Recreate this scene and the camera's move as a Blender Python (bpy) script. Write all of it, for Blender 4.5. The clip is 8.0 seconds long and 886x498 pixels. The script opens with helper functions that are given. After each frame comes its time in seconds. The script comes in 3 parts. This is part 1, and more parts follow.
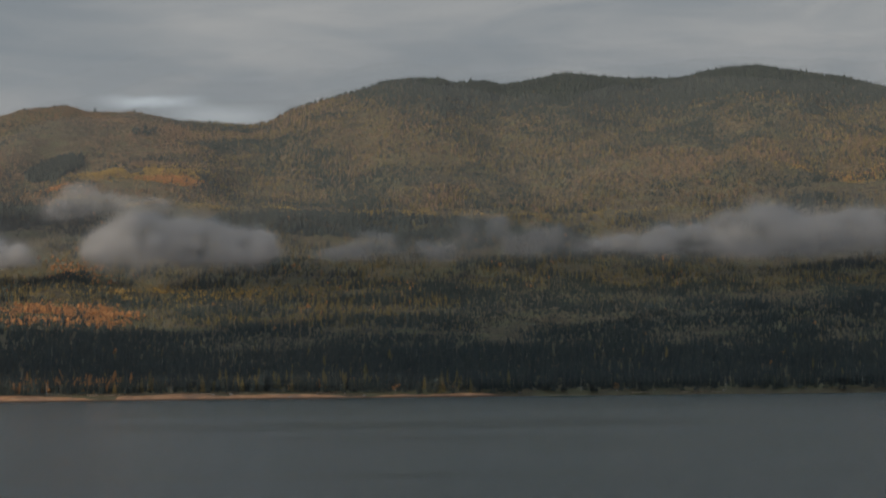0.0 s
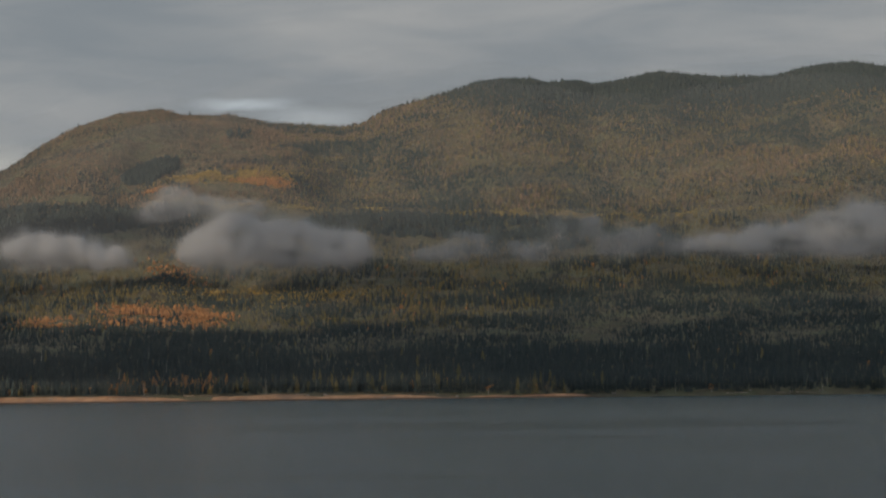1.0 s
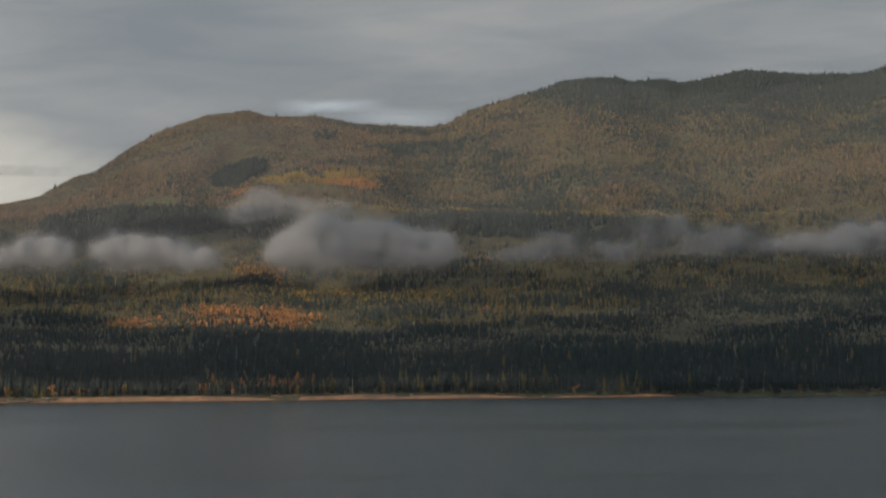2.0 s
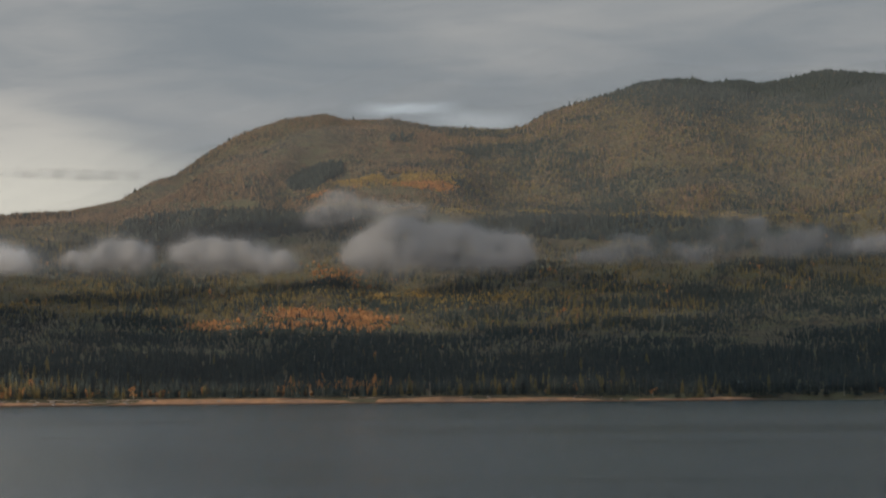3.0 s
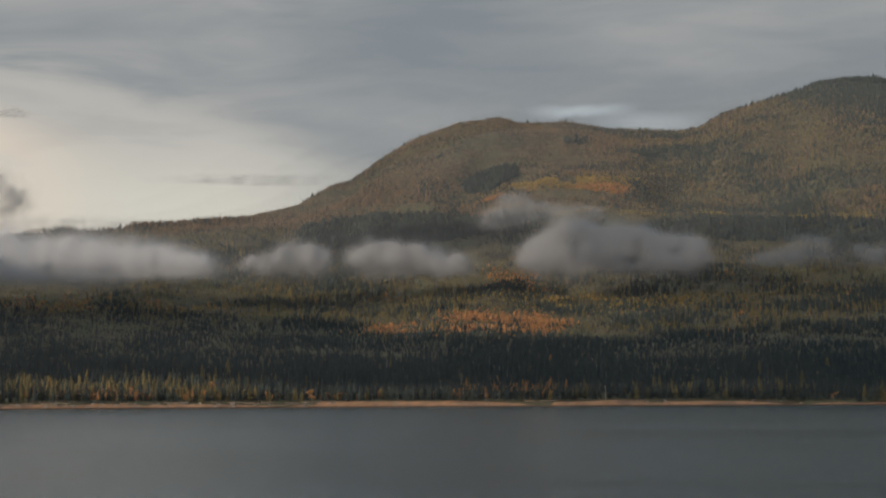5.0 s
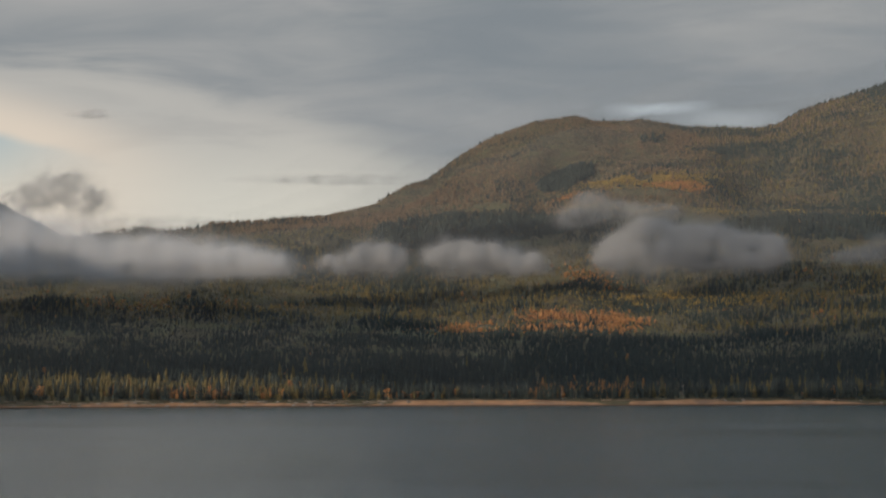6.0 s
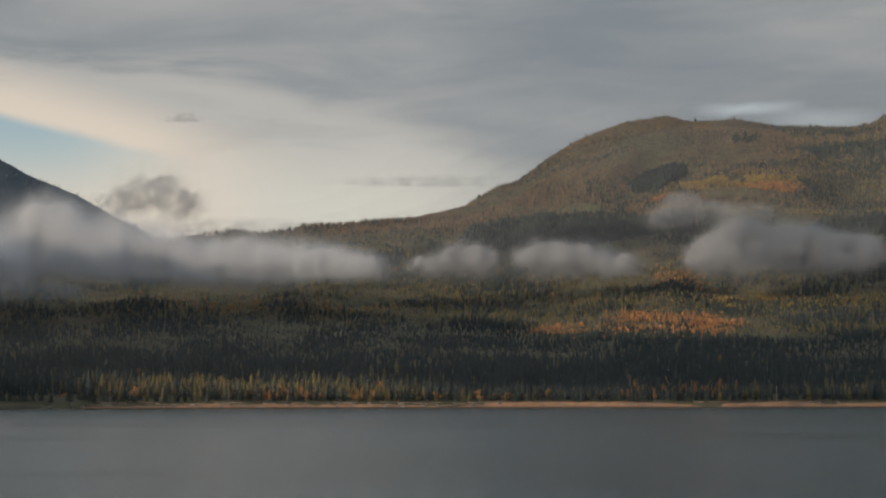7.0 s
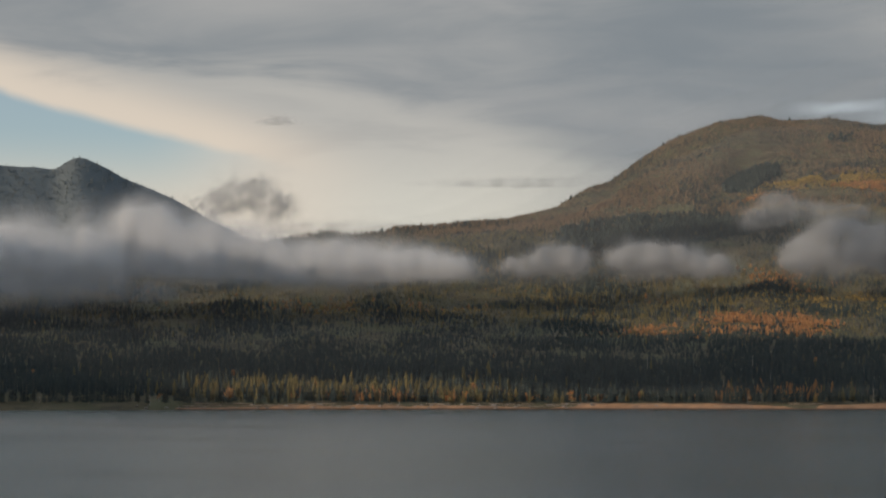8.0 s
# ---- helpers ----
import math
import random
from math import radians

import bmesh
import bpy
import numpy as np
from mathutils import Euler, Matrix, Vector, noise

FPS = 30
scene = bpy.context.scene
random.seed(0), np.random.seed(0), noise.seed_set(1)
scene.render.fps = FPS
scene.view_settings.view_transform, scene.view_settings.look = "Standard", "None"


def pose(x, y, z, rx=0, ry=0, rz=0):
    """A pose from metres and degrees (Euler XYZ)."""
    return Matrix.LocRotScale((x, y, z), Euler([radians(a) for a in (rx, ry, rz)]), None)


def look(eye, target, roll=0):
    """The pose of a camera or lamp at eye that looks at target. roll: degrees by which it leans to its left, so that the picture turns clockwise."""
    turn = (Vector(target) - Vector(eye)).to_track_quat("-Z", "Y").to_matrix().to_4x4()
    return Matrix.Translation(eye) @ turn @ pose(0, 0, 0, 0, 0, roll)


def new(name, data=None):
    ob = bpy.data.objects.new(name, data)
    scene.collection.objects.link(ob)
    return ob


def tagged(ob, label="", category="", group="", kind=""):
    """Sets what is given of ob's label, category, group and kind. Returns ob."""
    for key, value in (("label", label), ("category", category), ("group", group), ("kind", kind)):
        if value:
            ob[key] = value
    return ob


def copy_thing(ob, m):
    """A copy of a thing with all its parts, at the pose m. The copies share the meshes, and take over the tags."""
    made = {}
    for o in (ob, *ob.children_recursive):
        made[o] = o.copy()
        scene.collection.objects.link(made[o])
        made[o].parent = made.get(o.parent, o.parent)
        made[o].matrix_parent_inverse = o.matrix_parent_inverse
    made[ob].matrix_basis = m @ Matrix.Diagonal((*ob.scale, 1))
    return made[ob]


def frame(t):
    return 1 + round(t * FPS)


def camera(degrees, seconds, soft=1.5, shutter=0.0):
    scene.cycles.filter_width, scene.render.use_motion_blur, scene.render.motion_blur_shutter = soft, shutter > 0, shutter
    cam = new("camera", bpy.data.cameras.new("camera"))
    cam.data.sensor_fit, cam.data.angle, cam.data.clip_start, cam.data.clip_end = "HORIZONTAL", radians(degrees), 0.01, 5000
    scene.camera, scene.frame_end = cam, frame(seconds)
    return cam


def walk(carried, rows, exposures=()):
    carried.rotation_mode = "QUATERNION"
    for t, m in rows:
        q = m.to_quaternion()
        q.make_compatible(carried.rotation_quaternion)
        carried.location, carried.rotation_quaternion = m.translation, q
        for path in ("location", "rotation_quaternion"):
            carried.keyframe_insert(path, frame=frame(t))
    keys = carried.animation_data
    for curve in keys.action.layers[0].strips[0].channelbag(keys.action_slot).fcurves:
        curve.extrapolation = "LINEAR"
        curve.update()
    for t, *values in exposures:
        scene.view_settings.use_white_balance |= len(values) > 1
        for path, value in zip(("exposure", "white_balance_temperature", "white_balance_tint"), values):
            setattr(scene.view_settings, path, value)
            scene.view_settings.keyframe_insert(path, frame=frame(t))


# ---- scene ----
# ---- camera: it stands over the lake and pans to the left; t, yaw, pitch, lean ----
EYE = 10.0
cam = camera(29.0, 8.0, soft=2.2)
ROWS = [
    (0.0, 0.000, 4.610, -0.661),
    (0.5, 1.714, 4.657, -0.668),
    (1.0, 3.106, 4.664, -0.667),
    (1.5, 4.566, 4.674, -0.600),
    (3.0, 8.558, 4.807, -0.497),
    (3.5, 9.891, 4.857, -0.420),
    (4.0, 11.640, 4.868, -0.382),
    (4.5, 13.108, 4.900, -0.346),
    (6.0, 16.971, 4.923, -0.216),
    (6.5, 18.377, 4.861, -0.193),
    (7.0, 20.014, 4.981, -0.106),
    (7.5, 21.328, 4.990, -0.086),
    (8.0, 23.100, 5.027, -0.011),
]
walk(cam, [(t, pose(0, 0, EYE, 0, 0, yaw) @ pose(0, 0, 0, 90 + pitch) @ pose(0, 0, 0, 0, 0, lean)) for t, yaw, pitch, lean in ROWS])

# ---- light: a low sun from the left, a little behind the eye, under a broken cloud deck ----
SUN_TURN, SUN_RISE = 42.0, 14.0  # degrees to the left of straight behind (-y); degrees up
SUN_FROM = Vector((-math.sin(radians(180 - SUN_TURN)) * math.cos(radians(SUN_RISE)), math.cos(radians(180 - SUN_TURN)) * math.cos(radians(SUN_RISE)), math.sin(radians(SUN_RISE))))
sun_data = bpy.data.lights.new("sun", "SUN")
sun_data.energy, sun_data.angle, sun_data.color = 3.85, radians(0.5), (1.0, 0.82, 0.635)
sun = new("sun", sun_data)
sun.matrix_world = look(SUN_FROM * 100, (0, 0, 0))


def math_node(tree, op, a, b=0.0, clamp=False):
    node = tree.nodes.new("ShaderNodeMath")
    node.operation, node.use_clamp = op, clamp
    for socket, value in zip(node.inputs, (a, b)):
        if isinstance(value, (int, float)):
            socket.default_value = value
        else:
            tree.links.new(value, socket)
    return node.outputs[0]


def mix_node(tree, factor, a, b):
    node = tree.nodes.new("ShaderNodeMix")
    node.data_type = "RGBA"
    for socket, value in ((node.inputs[0], factor), (node.inputs[6], a), (node.inputs[7], b)):
        if isinstance(value, tuple):
            socket.default_value = (*value, 1.0)
        elif isinstance(value, (int, float)):
            socket.default_value = value
        else:
            tree.links.new(value, socket)
    return node.outputs[2]


def step_node(tree, value, low, high):
    node = tree.nodes.new("ShaderNodeMapRange")
    node.interpolation_type = "SMOOTHSTEP"
    tree.links.new(value, node.inputs[0])
    node.inputs[1].default_value, node.inputs[2].default_value = low, high
    return node.outputs[0]


def noise_node(tree, vector, scale, detail=4.0, rough=0.55, warp=0.0):
    node = tree.nodes.new("ShaderNodeTexNoise")
    if vector is not None:
        tree.links.new(vector, node.inputs["Vector"])
    node.inputs["Scale"].default_value, node.inputs["Detail"].default_value = scale, detail
    node.inputs["Roughness"].default_value, node.inputs["Distortion"].default_value = rough, warp
    return node.outputs[0]


def make_world():
    world = bpy.data.worlds.new("sky")
    world.use_nodes = True
    scene.world = world
    tree = world.node_tree
    tree.nodes.clear()
    m = lambda op, a, b=0.0, clamp=False: math_node(tree, op, a, b, clamp)
    coord = tree.nodes.new("ShaderNodeTexCoord").outputs["Generated"]
    sep = tree.nodes.new("ShaderNodeSeparateXYZ")
    tree.links.new(coord, sep.inputs[0])
    x, y, z = sep.outputs
    az = m("MULTIPLY", m("ARCTAN2", m("MULTIPLY", x, -1.0), y), 57.296)
    el = m("MULTIPLY", m("ARCSINE", z), 57.296)
    # cloud coordinates: streaks that lie flat
    flat = tree.nodes.new("ShaderNodeCombineXYZ")
    tree.links.new(m("MULTIPLY", az, 0.10), flat.inputs[0])
    tree.links.new(m("MULTIPLY", el, 0.42), flat.inputs[1])
    big = noise_node(tree, flat.outputs[0], 0.55, 3.0, 0.5, 0.3)
    fine = noise_node(tree, flat.outputs[0], 1.25, 5.0, 0.55, 0.8)
    wob = m("MULTIPLY", m("SUBTRACT", fine, 0.5), 2.6)
    sky = tree.nodes.new("ShaderNodeTexSky")
    sky.sky_type, sky.sun_disc = "NISHITA", False
    sky.sun_elevation, sky.sun_rotation = radians(SUN_RISE), math.atan2(SUN_FROM.x, SUN_FROM.y)
    blue = mix_node(tree, 0.12, (0.0, 0.0, 0.0), sky.outputs[0])
    # the grey deck, brighter overhead
    tone = m("ADD", m("MULTIPLY", big, 0.75), m("MULTIPLY", fine, 0.45))
    grey = mix_node(tree, step_node(tree, tone, 0.45, 0.85), (0.20, 0.225, 0.245), (0.345, 0.345, 0.34))
    high = mix_node(tree, step_node(tree, el, 15.0, 55.0), grey, (0.45, 0.58, 0.77))
    leftward = m("MULTIPLY", step_node(tree, az, 8.0, 40.0), step_node(tree, az, 130.0, 80.0))
    high = mix_node(tree, m("MULTIPLY", leftward, step_node(tree, el, 14.5, 26.0)), high, (0.66, 0.66, 0.64))
    # warm thin cloud towards the left and the horizon
    brim = m("ADD", m("MULTIPLY", m("MINIMUM", m("SUBTRACT", az, 18.0), 9.5), 0.27), 8.4)
    low = m("ADD", m("SUBTRACT", brim, el), wob)
    near = m("MULTIPLY", step_node(tree, az, 12.0, 22.0), step_node(tree, az, 62.0, 44.0))
    veil = mix_node(tree, step_node(tree, el, 9.6, 5.8), (0.42, 0.41, 0.385), (0.57, 0.55, 0.485))
    veil = mix_node(tree, m("MULTIPLY", step_node(tree, fine, 0.5, 0.68), 0.55), veil, (0.36, 0.355, 0.34))
    deck = mix_node(tree, m("MULTIPLY", step_node(tree, low, -0.6, 0.9), near), high, veil)
    # the gap of clear sky beyond it
    edge = m("ADD", m("SUBTRACT", m("ADD", m("MULTIPLY", m("SUBTRACT", az, 37.7), 0.24), 10.1), el), m("MULTIPLY", wob, 0.3))
    lip = m("MULTIPLY", m("MULTIPLY", step_node(tree, edge, -1.9, -0.15), step_node(tree, az, 24.0, 31.0)), near)
    deck = mix_node(tree, m("MULTIPLY", lip, 0.85), deck, (0.66, 0.57, 0.47))
    gap = m("MULTIPLY", step_node(tree, edge, -0.1, 0.35), step_node(tree, az, 27.0, 33.5))
    gap = m("MULTIPLY", gap, step_node(tree, el, 5.2, 9.0))
    whole = mix_node(tree, m("MULTIPLY", gap, 0.9), deck, blue)
    # a bright rift over the saddle
    streak = lambda at, wide, up, tall, lift: m("MULTIPLY", m("MULTIPLY", step_node(tree, m("ABSOLUTE", m("SUBTRACT", az, at)), wide, 0.2), step_node(tree, m("ABSOLUTE", m("ADD", m("SUBTRACT", el, up), m("MULTIPLY", wob, 0.4))), tall, 0.03)), lift)
    whole = mix_node(tree, streak(9.7, 2.3, 9.46, 0.3, 0.55), whole, (0.50, 0.56, 0.60))
    whole = mix_node(tree, streak(7.4, 2.6, 9.0, 0.5, 0.45), whole, (0.47, 0.51, 0.53))
    back = tree.nodes.new("ShaderNodeBackground")
    tree.links.new(whole, back.inputs[0])
    back.inputs[1].default_value = 1.1
    out = tree.nodes.new("ShaderNodeOutputWorld")
    tree.links.new(back.outputs[0], out.inputs[0])


make_world()
scene.view_settings.exposure = 0.0
scene.cycles.transparent_max_bounces = 128


# ---- materials ----
def surface(name, low, high, scale=1.0, rough=0.9, island=0.0, bump=0.0, bump_scale=4.0, stain=None, through_light=0.0, gloss=0.0):
    """Colour between low and high by noise at two scales and, with island, by loose piece."""
    mat = bpy.data.materials.new(name)
    mat.use_nodes = True
    tree = mat.node_tree
    shader = tree.nodes["Principled BSDF"]
    spot = tree.nodes.new("ShaderNodeNewGeometry")
    where = spot.outputs["Position"]
    f = math_node(tree, "ADD", math_node(tree, "MULTIPLY", noise_node(tree, where, 0.05 * scale, 3), 0.6), math_node(tree, "MULTIPLY", noise_node(tree, where, 0.9 * scale, 4), 0.4))
    f = step_node(tree, f, 0.35, 0.65)
    if island:
        f = math_node(tree, "ADD", math_node(tree, "MULTIPLY", f, 1 - island), math_node(tree, "MULTIPLY", spot.outputs["Random Per Island"], island))
    colour = mix_node(tree, f, low, high)
    if stain:
        colour = mix_node(tree, step_node(tree, noise_node(tree, where, 0.018 * scale, 5, 0.6), 0.46, 0.62), colour, stain)
    tree.links.new(colour, shader.inputs["Base Color"])
    shader.inputs["Roughness"].default_value = rough
    shader.inputs["Specular IOR Level"].default_value = gloss
    if bump:
        node = tree.nodes.new("ShaderNodeBump")
        tree.links.new(noise_node(tree, where, bump_scale, 5), node.inputs["Height"])
        node.inputs["Strength"].default_value, node.inputs["Distance"].default_value = bump, 1.0
        tree.links.new(node.outputs[0], shader.inputs["Normal"])
    if through_light:
        leaf = tree.nodes.new("ShaderNodeBsdfTranslucent")
        tree.links.new(colour, leaf.inputs[0])
        blend = tree.nodes.new("ShaderNodeMixShader")
        blend.inputs[0].default_value = through_light
        tree.links.new(shader.outputs[0], blend.inputs[1])
        tree.links.new(leaf.outputs[0], blend.inputs[2])
        tree.links.new(blend.outputs[0], tree.nodes["Material Output"].inputs[0])
    return mat


def water_surface():
    mat = bpy.data.materials.new("lake_water")
    mat.use_nodes = True
    tree = mat.node_tree
    shader = tree.nodes["Principled BSDF"]
    where = tree.nodes.new("ShaderNodeNewGeometry").outputs["Position"]
    shader.inputs["Base Color"].default_value = (0.011, 0.029, 0.036, 1)
    shader.inputs["IOR"].default_value = 1.33
    squash = tree.nodes.new("ShaderNodeVectorMath")
    squash.operation = "MULTIPLY"
    tree.links.new(where, squash.inputs[0])
    squash.inputs[1].default_value = (0.35, 1.0, 1.0)
    lanes = step_node(tree, noise_node(tree, squash.outputs[0], 0.012, 5, 0.6, 0.6), 0.36, 0.64)
    tree.links.new(math_node(tree, "ADD", math_node(tree, "MULTIPLY", lanes, 0.05), 0.16), shader.inputs["Roughness"])
    waves = math_node(tree, "ADD", math_node(tree, "MULTIPLY", noise_node(tree, where, 0.9, 3), 0.22), math_node(tree, "MULTIPLY", noise_node(tree, where, 0.25, 3), 0.4))
    waves = math_node(tree, "MULTIPLY", waves, math_node(tree, "ADD", math_node(tree, "MULTIPLY", lanes, 0.1), 0.92))
    node = tree.nodes.new("ShaderNodeBump")
    tree.links.new(waves, node.inputs["Height"])
    node.inputs["Strength"].default_value, node.inputs["Distance"].default_value = 1.0, 0.85
    tree.links.new(node.outputs[0], shader.inputs["Normal"])
    return mat


def mist_surface(name, share, shade, size=0.022, torn=(0.28, 0.62)):
    """Thin mist: each layer lets most light through, and scatters the rest forwards and back."""
    mat = bpy.data.materials.new(name)
    mat.use_nodes = True
    tree = mat.node_tree
    tree.nodes.remove(tree.nodes["Principled BSDF"])
    where = tree.nodes.new("ShaderNodeNewGeometry").outputs["Position"]
    front, behind, half, clear, blend = (tree.nodes.new("ShaderNode" + kind) for kind in ("BsdfDiffuse", "BsdfTranslucent", "MixShader", "BsdfTransparent", "MixShader"))
    front.inputs[0].default_value = behind.inputs[0].default_value = (shade, shade * 0.995, shade * 0.985, 1)
    half.inputs[0].default_value = 0.5
    tree.links.new(front.outputs[0], half.inputs[1])
    tree.links.new(behind.outputs[0], half.inputs[2])
    rags = step_node(tree, noise_node(tree, where, size, 5, 0.6), *torn)
    dense = tree.nodes.new("ShaderNodeAttribute")
    dense.attribute_name = "layer_share"
    tree.links.new(math_node(tree, "MULTIPLY", math_node(tree, "MULTIPLY", rags, dense.outputs["Fac"]), share * 1.35), blend.inputs[0])
    tree.links.new(clear.outputs[0], blend.inputs[1])
    tree.links.new(half.outputs[0], blend.inputs[2])
    tree.links.new(blend.outputs[0], tree.nodes["Material Output"].inputs[0])
    return mat


M_WATER = water_surface()
M_GROUND = surface("forest_floor", (0.062, 0.055, 0.04), (0.11, 0.092, 0.058), 1.0, 0.95, stain=(0.086, 0.082, 0.05), bump=0.6, bump_scale=0.5)
M_SAND = surface("beach_sand", (0.23, 0.128, 0.07), (0.34, 0.195, 0.11), 2.0, 0.9, bump=0.3, bump_scale=1.0, stain=(0.19, 0.12, 0.08))
sand = M_SAND.node_tree
height = sand.nodes.new("ShaderNodeSeparateXYZ")
sand.links.new(sand.nodes.new("ShaderNodeNewGeometry").outputs["Position"], height.inputs[0])
dry = sand.nodes["Principled BSDF"].inputs["Base Color"].links[0].from_socket
sand.links.new(mix_node(sand, step_node(sand, height.outputs[2], 1.7, 0.9), dry, (0.07, 0.05, 0.038)), sand.nodes["Principled BSDF"].inputs["Base Color"])
M_FIR = surface("fir_needles", (0.02, 0.03, 0.031), (0.038, 0.049, 0.041), 1.0, 0.8, island=0.6, gloss=0.16)
# the far mountain's haze is put into this colour: paler and bluer than M_FIR
M_FAR = surface("hazed_far_firs", (0.075, 0.09, 0.093), (0.094, 0.108, 0.11), 0.4, 0.8, island=0.3, gloss=0.4)
M_LARCH = surface("larch_needles", (0.066, 0.058, 0.024), (0.142, 0.106, 0.038), 1.0, 0.8, island=0.6, gloss=0.2)
M_RUST = surface("autumn_leaves", (0.15, 0.07, 0.026), (0.33, 0.15, 0.045), 1.0, 0.8, island=0.6, gloss=0.28)
M_BROWN = surface("brown_larch_needles", (0.085, 0.062, 0.04), (0.155, 0.098, 0.054), 1.0, 0.8, island=0.6, gloss=0.28)
M_GOLD = surface("golden_scrub", (0.15, 0.112, 0.036), (0.25, 0.165, 0.05), 1.0, 0.8, island=0.6, gloss=0.1)
M_SNAG = surface("weathered_wood", (0.22, 0.19, 0.16), (0.38, 0.34, 0.29), 3.0, 0.9, island=0.5)
M_DRIFT = surface("driftwood", (0.15, 0.115, 0.085), (0.28, 0.22, 0.165), 3.0, 0.9)
M_BARK = surface("bark", (0.10, 0.08, 0.06), (0.2, 0.16, 0.12), 4.0, 0.95)
M_ROCK = surface("rock", (0.13, 0.115, 0.1), (0.26, 0.23, 0.2), 3.0, 0.9, bump=0.4, bump_scale=2.0)
M_MIST = mist_surface("mist", 0.08, 0.46)
M_HIGH = mist_surface("high_mist", 0.024, 0.42)
M_WISP = mist_surface("thin_mist", 0.02, 0.5)
M_FAINT = mist_surface("faint_mist", 0.024, 0.42)
M_DIM = mist_surface("grey_mist", 0.055, 0.46)
M_BANK = mist_surface("pale_mist", 0.055, 0.74, 0.022, (0.18, 0.56))
M_STREAK = mist_surface("sky_wisp", 0.013, 0.44)
M_AIR = mist_surface("slope_haze", 0.0125, 0.5, 0.004, (0.0, 0.5))
M_HAZE = mist_surface("shore_haze", 0.0045, 0.5, 0.004, (0.0, 0.5))
# these two are for the unseen clouds that only shade the slopes
M_SHADE_VEIL = mist_surface("shade_veil", 0.3, 0.6, 0.006, (0.2, 0.6))
M_SHADE_BANK = surface("shade_bank", (0.6, 0.6, 0.6), (0.7, 0.7, 0.7), 0.3, 1.0)


# ---- the lie of the land ----
def hashed(ix, iy, seed):
    h = (ix * 374761393 + iy * 668265263 + seed * 2147483647) & 0xFFFFFFFF
    h = ((h ^ (h >> 13)) * 1274126177) & 0xFFFFFFFF
    return ((h ^ (h >> 16)) & 0xFFFFFF) / 16777215.0


def value_noise(x, y, seed=0):
    ix, iy = np.floor(x).astype(np.int64), np.floor(y).astype(np.int64)
    fx, fy = x - ix, y - iy
    fx, fy = fx * fx * (3 - 2 * fx), fy * fy * (3 - 2 * fy)
    a, b, c, d = hashed(ix, iy, seed), hashed(ix + 1, iy, seed), hashed(ix, iy + 1, seed), hashed(ix + 1, iy + 1, seed)
    return (a * (1 - fx) + b * fx) * (1 - fy) + (c * (1 - fx) + d * fx) * fy


def fbm(x, y, size, octaves=4, seed=0):
    total, gain, norm = 0, 1.0, 0
    for k in range(octaves):
        total = total + gain * value_noise(x / size * 2**k + 17 * k, y / size * 2**k - 31 * k, seed + k)
        norm, gain = norm + gain, gain * 0.5
    return total / norm - 0.5


def smooth(x, a, b):
    t = np.clip((x - a) / (b - a), 0, 1)
    return t * t * (3 - 2 * t)


SHORE = 1750.0
# ridge line: degrees to the left of +y, degrees up; then its distance in metres
RIDGE = [
    (-60, 7), (-30, 8.2), (-18, 9), (-14.71, 9.39), (-13.31, 9.8), (-10.67, 10.29), (-9.84, 10.29), (-8.91, 10.18), (-8.06, 9.99), (-6.08, 10.04),
    (-4.19, 10.31), (-2.66, 9.99), (-1.99, 9.95), (-1.52, 10.07), (-0.37, 10.03), (0.01, 10.16), (1.35, 10.19), (1.92, 10.1), (4.97, 9.21), (5.73, 8.78),
    (6.3, 8.68), (9.11, 8.88), (10.22, 9.1), (10.96, 9.05), (11.78, 9.09), (12.5, 9.27), (12.88, 9.25), (13.9, 9.09), (15.4, 8.55), (16.53, 7.89),
    (17.48, 7.18), (18.24, 6.98), (19.28, 6.37), (20.9, 6), (23.1, 5.78), (24.7, 5.72), (25.07, 5.53), (26.21, 5.49), (26.97, 5.58), (27.63, 5.5),
    (31, 4.9), (36, 4.6), (60, 5.5), (150, 6), (250, 6), (300, 7),
]
FAR = [(-60, 4300), (-2, 4300), (6, 4155), (13, 4045), (17.3, 3880), (19.5, 3650), (22.7, 3350), (26.5, 3200), (36, 3050), (60, 3400), (150, 4000), (300, 4300)]
BENCH = [(-60, 5.0), (-14.6, 5.75), (-10.6, 5.85), (-8, 5.6), (-6, 5.5), (-3, 5.65), (0, 5.85), (3, 5.95), (5.4, 6.1), (9, 6.05), (14.5, 5.75), (20, 5.3), (25, 5.0), (31, 4.3), (45, 4.3), (100, 4.0), (300, 5.0)]


